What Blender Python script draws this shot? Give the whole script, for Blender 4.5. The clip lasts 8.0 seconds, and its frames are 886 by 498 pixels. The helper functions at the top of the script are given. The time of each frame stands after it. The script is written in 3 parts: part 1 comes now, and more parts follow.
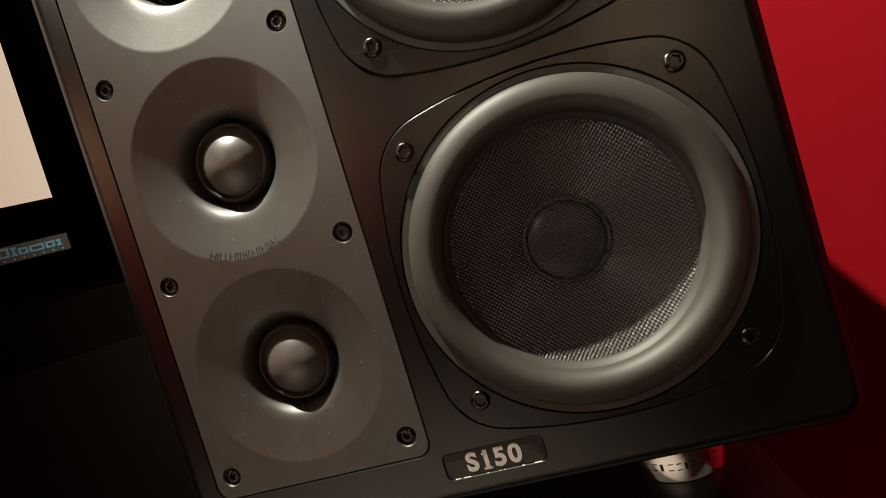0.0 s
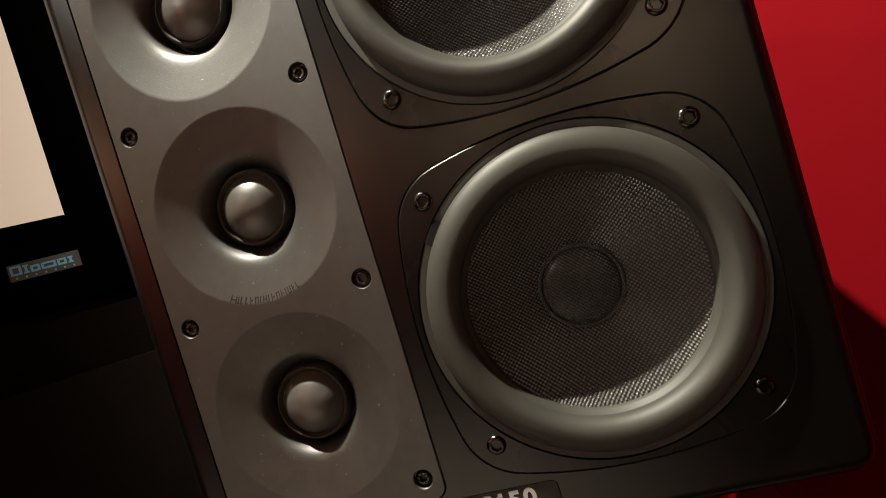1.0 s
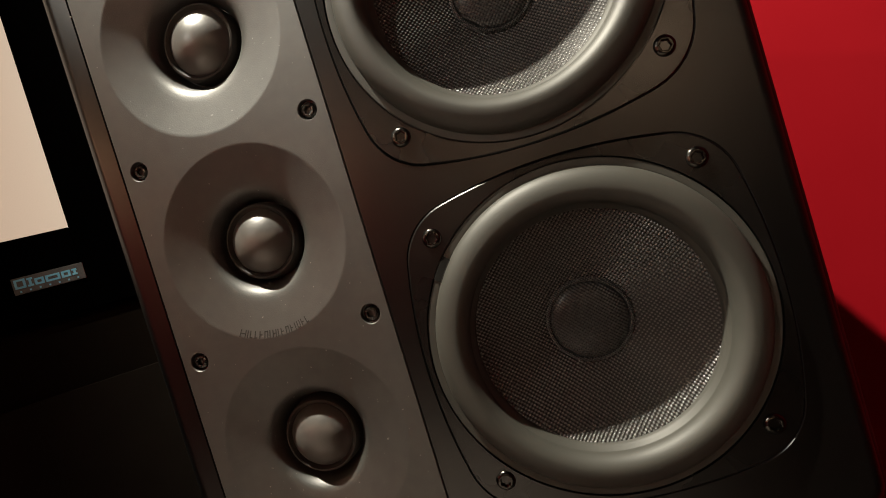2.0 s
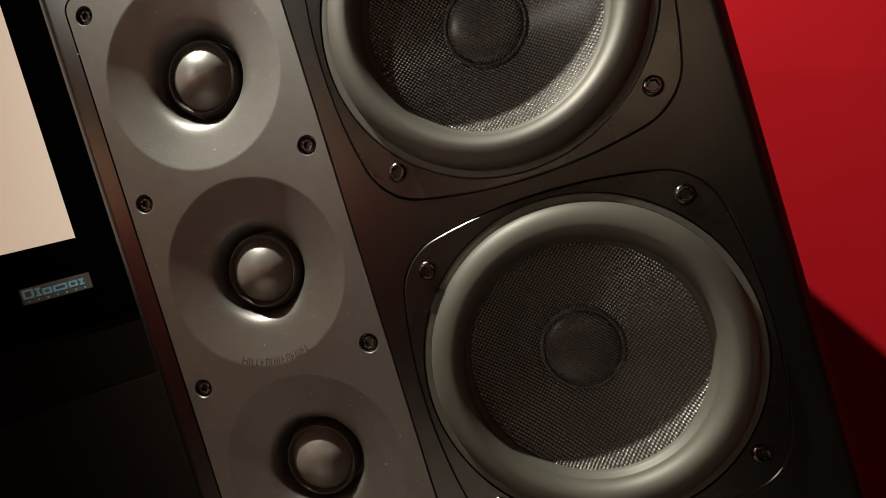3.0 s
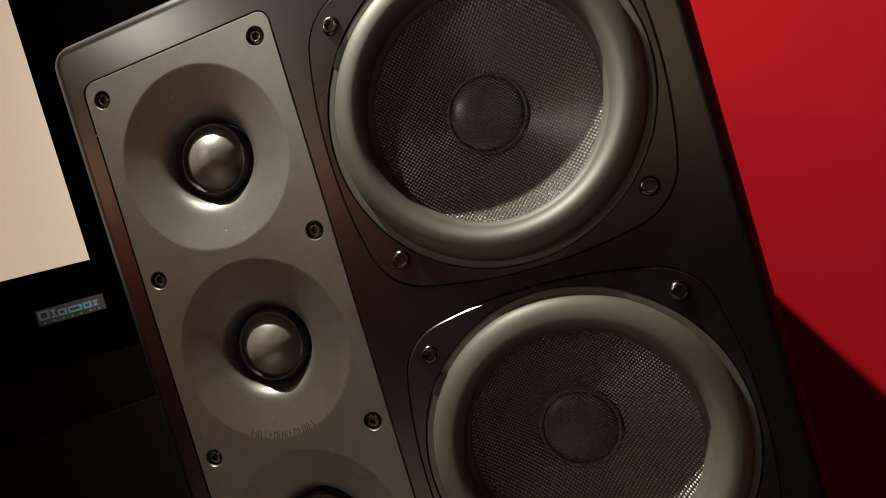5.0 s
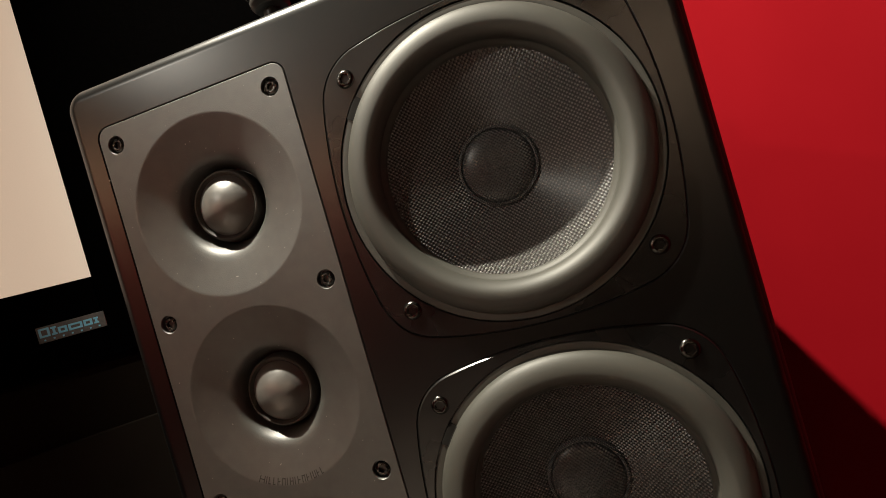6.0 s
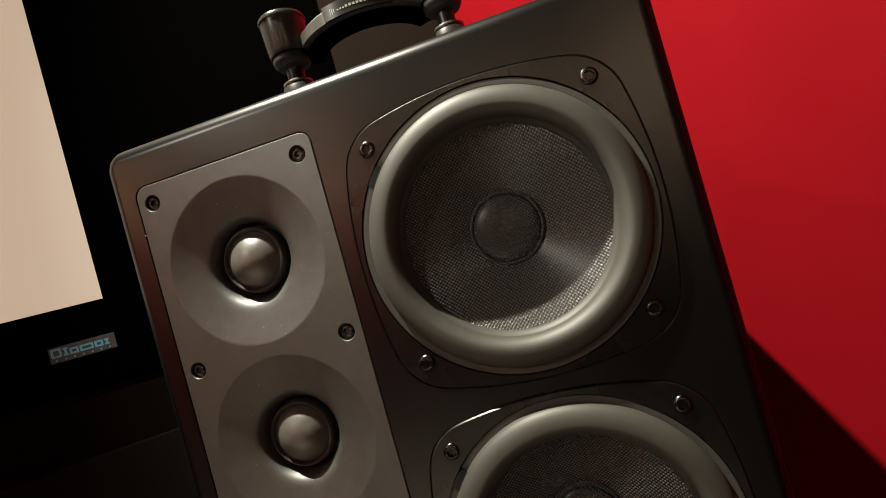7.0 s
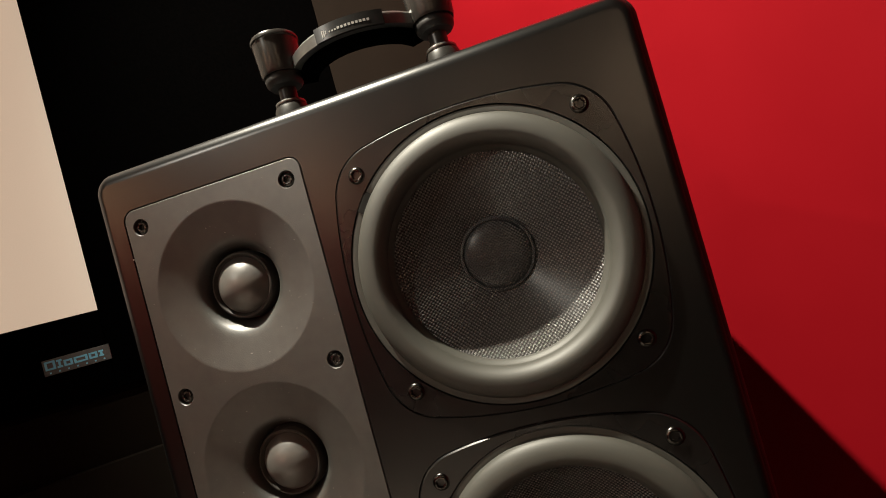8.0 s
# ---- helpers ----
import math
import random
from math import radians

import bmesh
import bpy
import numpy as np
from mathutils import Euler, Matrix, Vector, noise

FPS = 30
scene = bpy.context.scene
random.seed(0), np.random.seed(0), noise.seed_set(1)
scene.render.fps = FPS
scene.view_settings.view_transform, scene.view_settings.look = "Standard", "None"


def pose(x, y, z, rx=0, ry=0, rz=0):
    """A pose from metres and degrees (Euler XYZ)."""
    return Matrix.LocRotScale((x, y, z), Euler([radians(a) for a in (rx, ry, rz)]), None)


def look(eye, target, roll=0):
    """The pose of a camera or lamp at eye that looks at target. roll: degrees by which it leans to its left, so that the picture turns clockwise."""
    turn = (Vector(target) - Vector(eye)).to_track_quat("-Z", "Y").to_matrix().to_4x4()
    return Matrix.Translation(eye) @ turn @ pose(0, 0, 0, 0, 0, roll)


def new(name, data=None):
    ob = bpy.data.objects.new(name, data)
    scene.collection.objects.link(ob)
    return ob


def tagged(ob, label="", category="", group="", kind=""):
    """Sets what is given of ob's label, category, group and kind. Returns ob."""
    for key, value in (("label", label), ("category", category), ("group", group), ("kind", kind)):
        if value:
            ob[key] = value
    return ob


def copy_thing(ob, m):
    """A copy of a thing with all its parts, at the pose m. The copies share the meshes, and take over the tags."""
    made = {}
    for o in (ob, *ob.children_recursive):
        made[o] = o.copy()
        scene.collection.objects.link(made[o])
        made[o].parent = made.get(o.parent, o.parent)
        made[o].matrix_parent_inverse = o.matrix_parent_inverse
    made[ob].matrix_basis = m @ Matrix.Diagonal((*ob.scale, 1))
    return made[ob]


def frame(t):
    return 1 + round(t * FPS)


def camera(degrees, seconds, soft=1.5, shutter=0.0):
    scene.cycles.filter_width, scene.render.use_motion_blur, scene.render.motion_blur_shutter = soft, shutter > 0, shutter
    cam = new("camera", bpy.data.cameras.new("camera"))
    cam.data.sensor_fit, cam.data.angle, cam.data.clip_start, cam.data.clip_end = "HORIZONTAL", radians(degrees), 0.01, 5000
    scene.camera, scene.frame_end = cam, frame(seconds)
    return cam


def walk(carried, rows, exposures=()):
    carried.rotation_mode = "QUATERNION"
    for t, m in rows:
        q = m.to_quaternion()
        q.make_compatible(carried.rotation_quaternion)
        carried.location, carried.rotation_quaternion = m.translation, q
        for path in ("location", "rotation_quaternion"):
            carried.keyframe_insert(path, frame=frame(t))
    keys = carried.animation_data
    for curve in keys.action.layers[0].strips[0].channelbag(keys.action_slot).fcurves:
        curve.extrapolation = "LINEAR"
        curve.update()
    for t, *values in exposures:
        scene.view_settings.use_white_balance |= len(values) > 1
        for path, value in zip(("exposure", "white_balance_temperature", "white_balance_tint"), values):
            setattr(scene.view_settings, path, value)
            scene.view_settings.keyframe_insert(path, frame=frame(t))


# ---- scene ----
# Camera: a slow handheld rise in front of the loudspeaker, leaning to its left.
cam = camera(83.0, 8.0, soft=1.0)
PATH = [
    (0.0, 0.1724, -0.1905, 1.0562, 87.57, 16.98, 9.12),
    (0.5, 0.1716, -0.1938, 1.0636, 87.97, 16.88, 9.37),
    (1.0, 0.1725, -0.1936, 1.0735, 88.35, 16.86, 9.54),
    (1.5, 0.1720, -0.1928, 1.0815, 88.49, 16.93, 9.53),
    (3.0, 0.1813, -0.1978, 1.0990, 88.73, 17.12, 10.13),
    (3.5, 0.1853, -0.1981, 1.1075, 88.84, 17.11, 10.56),
    (4.0, 0.1883, -0.2021, 1.1197, 88.87, 17.05, 10.83),
    (4.5, 0.1945, -0.2012, 1.1263, 88.77, 16.94, 11.13),
    (6.0, 0.1953, -0.2027, 1.1520, 89.65, 16.22, 10.91),
    (6.5, 0.1934, -0.2111, 1.1638, 90.39, 15.87, 10.94),
    (7.0, 0.1989, -0.2202, 1.1741, 90.85, 15.76, 10.90),
    (7.5, 0.2025, -0.2191, 1.1779, 91.13, 15.70, 10.84),
    (8.0, 0.2053, -0.2169, 1.1825, 91.42, 15.64, 10.85),
]
walk(cam, [(t, pose(x, y, z, rx, ry, rz)) for t, x, y, z, rx, ry, rz in PATH])

# ---- light ----
world = bpy.data.worlds.new("world")
scene.world = world
world.use_nodes = True
world.node_tree.nodes["Background"].inputs[0].default_value = (0.02, 0.015, 0.012, 1)
world.node_tree.nodes["Background"].inputs[1].default_value = 0.2


def spot(name, eye, target, watts, radius, degrees, colour, blend=0.6):
    data = bpy.data.lights.new(name, "SPOT")
    data.energy, data.shadow_soft_size, data.color = watts, radius, colour
    data.spot_size, data.spot_blend = radians(degrees), blend
    ob = new(name, data)
    ob.matrix_world = look(eye, target)
    return ob


WARM = (1.0, 0.89, 0.73)
spot("ceiling_downlight", (-0.225, -0.20, 2.40), (0.20, 0.42, 1.45), 385.0, 0.011, 68, (1.0, 0.93, 0.76), 1.0)
spot("far_ceiling_spotlight", (-1.20, -1.65, 2.40), (0.64, 0.00, 1.20), 98.0, 0.025, 24, (1.0, 0.93, 0.80), 1.0)
ROOM = pose(0.1286, 0.7511, 0, 0, 0, 32)
# Unseen lamps added to brighten the rear wall that the lacquer reflects.
for lamp_x in (-1.3, -2.7):
    spot("rear_reflection_lamp", ROOM @ Vector((lamp_x, -3.80, 2.40)), ROOM @ Vector((lamp_x, -4.25, 2.0)), 145.0, 0.04, 80, WARM, 0.9)
# Unseen lamp added to lighten the floor mirrored in chrome and lacquer.
spot("floor_bounce_lamp", (-0.70, -1.60, 2.40), (-0.70, -1.60, 0.0), 1050.0, 0.04, 60, WARM, 0.9)
# Two more added lamps, for the side wall's reflection in the front.
for lamp_y, watts in ((-1.3, 190.0), (-2.9, 260.0)):
    spot("side_reflection_lamp", ROOM @ Vector((-3.15, lamp_y, 2.40)), ROOM @ Vector((-3.65, lamp_y, 1.9)), watts, 0.04, 90, WARM, 0.9)
scene.view_settings.exposure = 0.0


# ---- materials ----
def material(name, base, rough, metal=0.0, second=None, scale=300.0, mix=0.5, bump=0.0, bump_scale=None, big=0.0, specular=0.5, coat=0.0):
    """A painted or moulded surface: two colours mixed by fine noise, a slow second noise in the gloss, and relief."""
    mat = bpy.data.materials.new(name)
    mat.use_nodes = True
    nt = mat.node_tree
    bsdf = nt.nodes["Principled BSDF"]
    bsdf.inputs["Base Color"].default_value = (*base, 1)
    bsdf.inputs["Roughness"].default_value = rough
    bsdf.inputs["Metallic"].default_value = metal
    bsdf.inputs["Specular IOR Level"].default_value = specular
    bsdf.inputs["Coat Weight"].default_value = coat
    bsdf.inputs["Coat Roughness"].default_value = 0.15
    tc = nt.nodes.new("ShaderNodeTexCoord")
    if second:
        n = nt.nodes.new("ShaderNodeTexNoise")
        n.inputs["Scale"].default_value = scale
        n.inputs["Detail"].default_value = 4
        nt.links.new(tc.outputs["Object"], n.inputs["Vector"])
        ramp = nt.nodes.new("ShaderNodeValToRGB")
        ramp.color_ramp.elements[0].position = 0.5 - 0.5 * mix
        ramp.color_ramp.elements[1].position = 0.5 + 0.5 * mix
        ramp.color_ramp.elements[0].color = (*base, 1)
        ramp.color_ramp.elements[1].color = (*second, 1)
        nt.links.new(n.outputs["Fac"], ramp.inputs["Fac"])
        nt.links.new(ramp.outputs["Color"], bsdf.inputs["Base Color"])
    if big:
        n = nt.nodes.new("ShaderNodeTexNoise")
        n.inputs["Scale"].default_value = big
        n.inputs["Detail"].default_value = 3
        nt.links.new(tc.outputs["Object"], n.inputs["Vector"])
        mr = nt.nodes.new("ShaderNodeMapRange")
        mr.inputs["To Min"].default_value = max(0.02, rough - 0.07)
        mr.inputs["To Max"].default_value = rough + 0.09
        nt.links.new(n.outputs["Fac"], mr.inputs["Value"])
        nt.links.new(mr.outputs["Result"], bsdf.inputs["Roughness"])
    if bump:
        n = nt.nodes.new("ShaderNodeTexNoise")
        n.inputs["Scale"].default_value = bump_scale or scale
        n.inputs["Detail"].default_value = 3
        nt.links.new(tc.outputs["Object"], n.inputs["Vector"])
        b = nt.nodes.new("ShaderNodeBump")
        b.inputs["Strength"].default_value = bump
        b.inputs["Distance"].default_value = 0.0004
        nt.links.new(n.outputs["Fac"], b.inputs["Height"])
        nt.links.new(b.outputs["Normal"], bsdf.inputs["Normal"])
    return mat


def add_dust(mat, amount=0.757, scale=700.0, colour=(0.36, 0.35, 0.32)):
    """Sparse pale dust specks over the base colour."""
    nt = mat.node_tree
    bsdf = nt.nodes["Principled BSDF"]
    tc = nt.nodes.new("ShaderNodeTexCoord")
    n = nt.nodes.new("ShaderNodeTexNoise")
    n.inputs["Scale"].default_value = scale
    n.inputs["Detail"].default_value = 1
    nt.links.new(tc.outputs["Object"], n.inputs["Vector"])
    ramp = nt.nodes.new("ShaderNodeValToRGB")
    ramp.color_ramp.elements[0].position = amount
    ramp.color_ramp.elements[1].position = amount + 0.05
    nt.links.new(n.outputs["Fac"], ramp.inputs["Fac"])
    mx = nt.nodes.new("ShaderNodeMix")
    mx.data_type = "RGBA"
    src = bsdf.inputs["Base Color"]
    if src.is_linked:
        nt.links.new(src.links[0].from_socket, mx.inputs[6])
    else:
        mx.inputs[6].default_value = src.default_value[:]
    mx.inputs[7].default_value = (*colour, 1)
    nt.links.new(ramp.outputs["Color"], mx.inputs[0])
    nt.links.new(mx.outputs[2], src)


def weave(name, dark, light, pitch, rough, coat, coat_rough=0.30):
    """Woven fibre: a staggered grid of raised threads in the x-z plane."""
    mat = bpy.data.materials.new(name)
    mat.use_nodes = True
    nt = mat.node_tree
    bsdf = nt.nodes["Principled BSDF"]
    tc = nt.nodes.new("ShaderNodeTexCoord")
    sep = nt.nodes.new("ShaderNodeSeparateXYZ")
    nt.links.new(tc.outputs["Object"], sep.inputs[0])
    k = 2 * math.pi / pitch

    def maths(op, a, b):
        node = nt.nodes.new("ShaderNodeMath")
        node.operation = op
        for i, v in enumerate((a, b)):
            if v is None:
                continue
            if isinstance(v, (int, float)):
                node.inputs[i].default_value = v
            else:
                nt.links.new(v, node.inputs[i])
        return node.outputs[0]

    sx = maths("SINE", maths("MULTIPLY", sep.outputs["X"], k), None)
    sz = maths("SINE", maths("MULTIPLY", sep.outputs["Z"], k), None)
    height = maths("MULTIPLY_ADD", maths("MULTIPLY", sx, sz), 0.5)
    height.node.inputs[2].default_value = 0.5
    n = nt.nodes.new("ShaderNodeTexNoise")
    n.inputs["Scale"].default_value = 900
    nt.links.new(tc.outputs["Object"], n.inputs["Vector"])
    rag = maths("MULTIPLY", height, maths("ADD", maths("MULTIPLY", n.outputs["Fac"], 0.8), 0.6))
    # Thread pattern; its pale dot centres also put glints into the colour.
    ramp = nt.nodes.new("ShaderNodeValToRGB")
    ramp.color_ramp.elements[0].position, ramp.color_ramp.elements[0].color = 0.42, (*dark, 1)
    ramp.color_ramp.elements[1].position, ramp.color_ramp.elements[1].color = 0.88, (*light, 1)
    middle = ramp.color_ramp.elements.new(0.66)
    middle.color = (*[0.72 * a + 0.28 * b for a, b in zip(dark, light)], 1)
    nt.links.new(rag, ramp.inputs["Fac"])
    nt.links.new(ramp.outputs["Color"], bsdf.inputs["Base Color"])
    b = nt.nodes.new("ShaderNodeBump")
    b.inputs["Strength"].default_value = 1.0
    b.inputs["Distance"].default_value = 0.0006
    nt.links.new(height, b.inputs["Height"])
    nt.links.new(b.outputs["Normal"], bsdf.inputs["Normal"])
    bsdf.inputs["Roughness"].default_value = rough
    bsdf.inputs["Specular IOR Level"].default_value = 1.0
    bsdf.inputs["Coat Weight"].default_value = coat
    bsdf.inputs["Coat Roughness"].default_value = coat_rough
    return mat


M_CABINET = material("satin_black_lacquer", (0.0012, 0.0011, 0.0010), 0.28, second=(0.0018, 0.0016, 0.0015), scale=25, mix=1.0, bump=0.012, bump_scale=1500, specular=0.7)
M_CABINET.node_tree.nodes["Principled BSDF"].inputs["IOR"].default_value = 1.62
M_SIDES = material("matt_black_sides", (0.0022, 0.0021, 0.0020), 0.55, second=(0.0034, 0.0032, 0.0031), scale=90, bump=0.15, bump_scale=900, specular=0.25)
M_PLATE = material("textured_grey_plate", (0.020, 0.0198, 0.0166), 0.50, second=(0.040, 0.0396, 0.0338), scale=170, mix=0.45, bump=0.16, bump_scale=2200, big=40, specular=1.0)
M_PLATE.node_tree.nodes["Principled BSDF"].inputs["IOR"].default_value = 1.76
add_dust(M_PLATE)
M_FLANGE = material("satin_black_flange", (0.002, 0.0018, 0.0017), 0.27, second=(0.0035, 0.0032, 0.003), scale=80, bump=0.08, bump_scale=1200, big=25, specular=1.0)
M_RUBBER = material("grey_rubber", (0.046, 0.0447, 0.0375), 0.55, second=(0.057, 0.0555, 0.0465), scale=50, bump=0.06, bump_scale=900, big=30, specular=0.8)
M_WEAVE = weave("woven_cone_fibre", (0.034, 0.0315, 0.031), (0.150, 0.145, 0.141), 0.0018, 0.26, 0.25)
# Paler threads put the cap ring's sparkle into its colour.
M_RING = weave("pale_ring_fibre", (0.04, 0.04, 0.04), (0.22, 0.22, 0.215), 0.0012, 0.3, 0.0)
M_CAP = weave("woven_cap_fibre", (0.018, 0.017, 0.017), (0.060, 0.057, 0.056), 0.0017, 0.40, 0.5, 0.33)
M_DOME = material("satin_dome_fabric", (0.09, 0.085, 0.08), 0.38, second=(0.125, 0.118, 0.108), scale=140, bump=0.35, bump_scale=160, big=90, specular=1.0)
M_DOME.node_tree.nodes["Principled BSDF"].inputs["IOR"].default_value = 1.75
M_DOMERING = material("dark_dome_surround", (0.045, 0.041, 0.037), 0.6, second=(0.058, 0.053, 0.048), scale=200, specular=0.5)
M_SCREW = material("blackened_steel", (0.075, 0.072, 0.068), 0.20, metal=1.0, second=(0.10, 0.096, 0.09), scale=500, big=200)
M_SCREWBLACK = material("black_oxide_steel", (0.12, 0.115, 0.11), 0.26, metal=0.85, second=(0.07, 0.065, 0.06), scale=500, big=200)
M_TAG = material("black_badge_plastic", (0.03, 0.026, 0.023), 0.4, second=(0.04, 0.034, 0.03), scale=400)
M_WHITE = material("white_print", (0.84, 0.82, 0.76), 0.5, second=(0.76, 0.74, 0.68), scale=900)
M_LETTER = material("glossy_white_print", (0.90, 0.885, 0.84), 0.40, second=(0.84, 0.825, 0.78), scale=900, specular=1.0)
M_LETTER.node_tree.nodes["Principled BSDF"].inputs["IOR"].default_value = 2.2
M_BADGEBLACK = material("gloss_black_badge", (0.006, 0.0056, 0.005), 0.3, second=(0.009, 0.0085, 0.008), scale=300)
M_PALEPRINT = material("pale_grey_print", (0.36, 0.35, 0.33), 0.5, second=(0.30, 0.29, 0.27), scale=900)
M_ENGRAVE = material("engraved_dark", (0.02, 0.018, 0.016), 0.6, second=(0.03, 0.027, 0.024), scale=900)
M_RED = material("red_wall_paint", (0.136, 0.0015, 0.0039), 0.75, second=(0.151, 0.0021, 0.0049), scale=9, bump=0.12, bump_scale=180, big=3, specular=0.04)
M_REDBROWN = material("reflection_band_brown", (0.33, 0.20, 0.125), 0.7, second=(0.36, 0.22, 0.14), scale=9, bump=0.12, bump_scale=180, specular=0.1)
M_REAR = material("warm_brown_panel", (0.29, 0.218, 0.162), 0.55, second=(0.33, 0.25, 0.188), scale=6, bump=0.1, bump_scale=120, specular=0.3)
M_BLACKVELVET = material("black_velvet", (0.0006, 0.0006, 0.0006), 0.95, second=(0.0009, 0.0008, 0.0008), scale=200, specular=0.0)
M_BROWN = material("dark_brown_wall_paint", (0.0070, 0.0047, 0.0032), 0.75, second=(0.0088, 0.0060, 0.0042), scale=12, bump=0.1, bump_scale=150, specular=0.05)
M_BLACKWALL = material("black_wall_cloth", (0.0046, 0.0034, 0.0024), 0.85, second=(0.0062, 0.0045, 0.0032), scale=30, bump=0.1, bump_scale=400, specular=0.02)
M_LOWPANEL = material("dark_grey_panel", (0.0080, 0.0066, 0.0052), 0.85, second=(0.0105, 0.0087, 0.0070), scale=25, bump=0.1, bump_scale=300, specular=0.03)
M_CARPET = material("brown_carpet", (0.125, 0.110, 0.098), 0.95, second=(0.165, 0.146, 0.13), scale=220, bump=0.8, bump_scale=300, specular=0.05)
M_CEILING = material("dark_ceiling_paint", (0.16, 0.125, 0.10), 0.8, second=(0.19, 0.15, 0.12), scale=20, specular=0.1)
M_CHROME = material("polished_chrome", (0.82, 0.80, 0.78), 0.12, metal=1.0, second=(0.88, 0.86, 0.84), scale=60, big=40)
M_ISOBLACK = material("black_isolator_plastic", (0.022, 0.0205, 0.0185), 0.24, second=(0.028, 0.026, 0.0235), scale=90, bump=0.05, bump_scale=800, big=60)
M_ISOFOOT = material("grey_foot_plastic", (0.016, 0.015, 0.013), 0.34, second=(0.021, 0.0195, 0.017), scale=90, bump=0.05, bump_scale=800, big=60)
M_ISORUBBER = material("black_rubber", (0.009, 0.0085, 0.008), 0.5, second=(0.013, 0.012, 0.011), scale=120)
M_NOTCH = material("matt_black_notch", (0.010, 0.009, 0.008), 0.9, second=(0.014, 0.013, 0.012), scale=200, specular=0.1)
M_SILVER = material("brushed_grey_metal", (0.26, 0.262, 0.25), 0.32, metal=0.9, second=(0.32, 0.322, 0.305), scale=200, big=60)
M_STAND = material("black_stand_steel", (0.012, 0.011, 0.01), 0.6, second=(0.018, 0.016, 0.015), scale=70, bump=0.1, bump_scale=500)
M_BADGEGREY = material("grey_badge_foil", (0.055, 0.062, 0.066), 0.45, second=(0.10, 0.097, 0.095), scale=300)
M_BADGEBLUE = material("blue_badge_print", (0.17, 0.56, 0.80), 0.45, second=(0.18, 0.52, 0.72), scale=300)

# The projector's plain warm light is put into the screen fabric as emission.
M_SCREEN = material("emissive_screen_fabric", (0.25, 0.25, 0.25), 0.9, second=(0.27, 0.27, 0.27), scale=500, specular=0.1)
M_SCREEN.node_tree.nodes["Principled BSDF"].inputs["Emission Color"].default_value = (0.60, 0.452, 0.325, 1)
M_SCREEN.node_tree.nodes["Principled BSDF"].inputs["Emission Strength"].default_value = 0.86


# ---- mesh helpers ----
def part(name, bm, mat, parent=None, label="", loc=(0, 0, 0), smooth=35):
    me = bm if isinstance(bm, bpy.types.Mesh) else bpy.data.meshes.new(name)
    if not isinstance(bm, bpy.types.Mesh):
        bmesh.ops.remove_doubles(bm, verts=bm.verts, dist=1e-6)
        bmesh.ops.recalc_face_normals(bm, faces=bm.faces)
        bm.to_mesh(me)
        bm.free()
        me.materials.append(mat)
        if smooth:
            me.shade_smooth()
            me.set_sharp_from_angle(angle=radians(smooth))
    ob = new(name, me)
    ob.location = loc
    if parent:
        ob.parent = parent
    if label:
        tagged(ob, label)
    return ob


def thing(name, loc, label, category, group="", kind=""):
    ob = new(name)
    ob.location = loc
    return tagged(ob, label, category, group, kind)


def ring(bm, pts):
    return [bm.verts.new(p) for p in pts]


def bridge(bm, a, b):
    n = len(a)
    for i in range(n):
        bm.faces.new((a[i], a[(i + 1) % n], b[(i + 1) % n], b[i]))


def lathe(bm, profile, n=64, cx=0.0, cz=0.0, axis="y", cy=0.0, close=False):
    """Turns (radius, along) about the y axis (or z); a radius of 0 makes a pole."""
    prev = None
    for r, a in profile:
        if r < 1e-7:
            v = bm.verts.new((cx, a, cz) if axis == "y" else (cx, cy, a))
            if prev:
                for i in range(n):
                    bm.faces.new((prev[i], prev[(i + 1) % n], v))
            prev = [v] * n
            continue
        pts = []
        for i in range(n):
            t = 2 * math.pi * i / n
            pts.append((cx + r * math.cos(t), a, cz + r * math.sin(t)) if axis == "y" else (cx + r * math.cos(t), cy + r * math.sin(t), a))
        cur = ring(bm, pts)
        if prev:
            if prev[0] is prev[1]:
                for i in range(n):
                    bm.faces.new((prev[0], cur[i], cur[(i + 1) % n]))
            else:
                bridge(bm, prev, cur)
        prev = cur
    return prev


def circle(r, cx=0.0, cz=0.0, n=64):
    return [(cx + r * math.cos(2 * math.pi * i / n), cz + r * math.sin(2 * math.pi * i / n)) for i in range(n)]


def rounded(x0, z0, x1, z1, r, n=8):
    out = []
    for cx, cz, a0 in ((x1 - r, z1 - r, 0), (x0 + r, z1 - r, 90), (x0 + r, z0 + r, 180), (x1 - r, z0 + r, 270)):
        for i in range(n + 1):
            a = radians(a0 + 90 * i / n)
            out.append((cx + r * math.cos(a), cz + r * math.sin(a)))
    return out


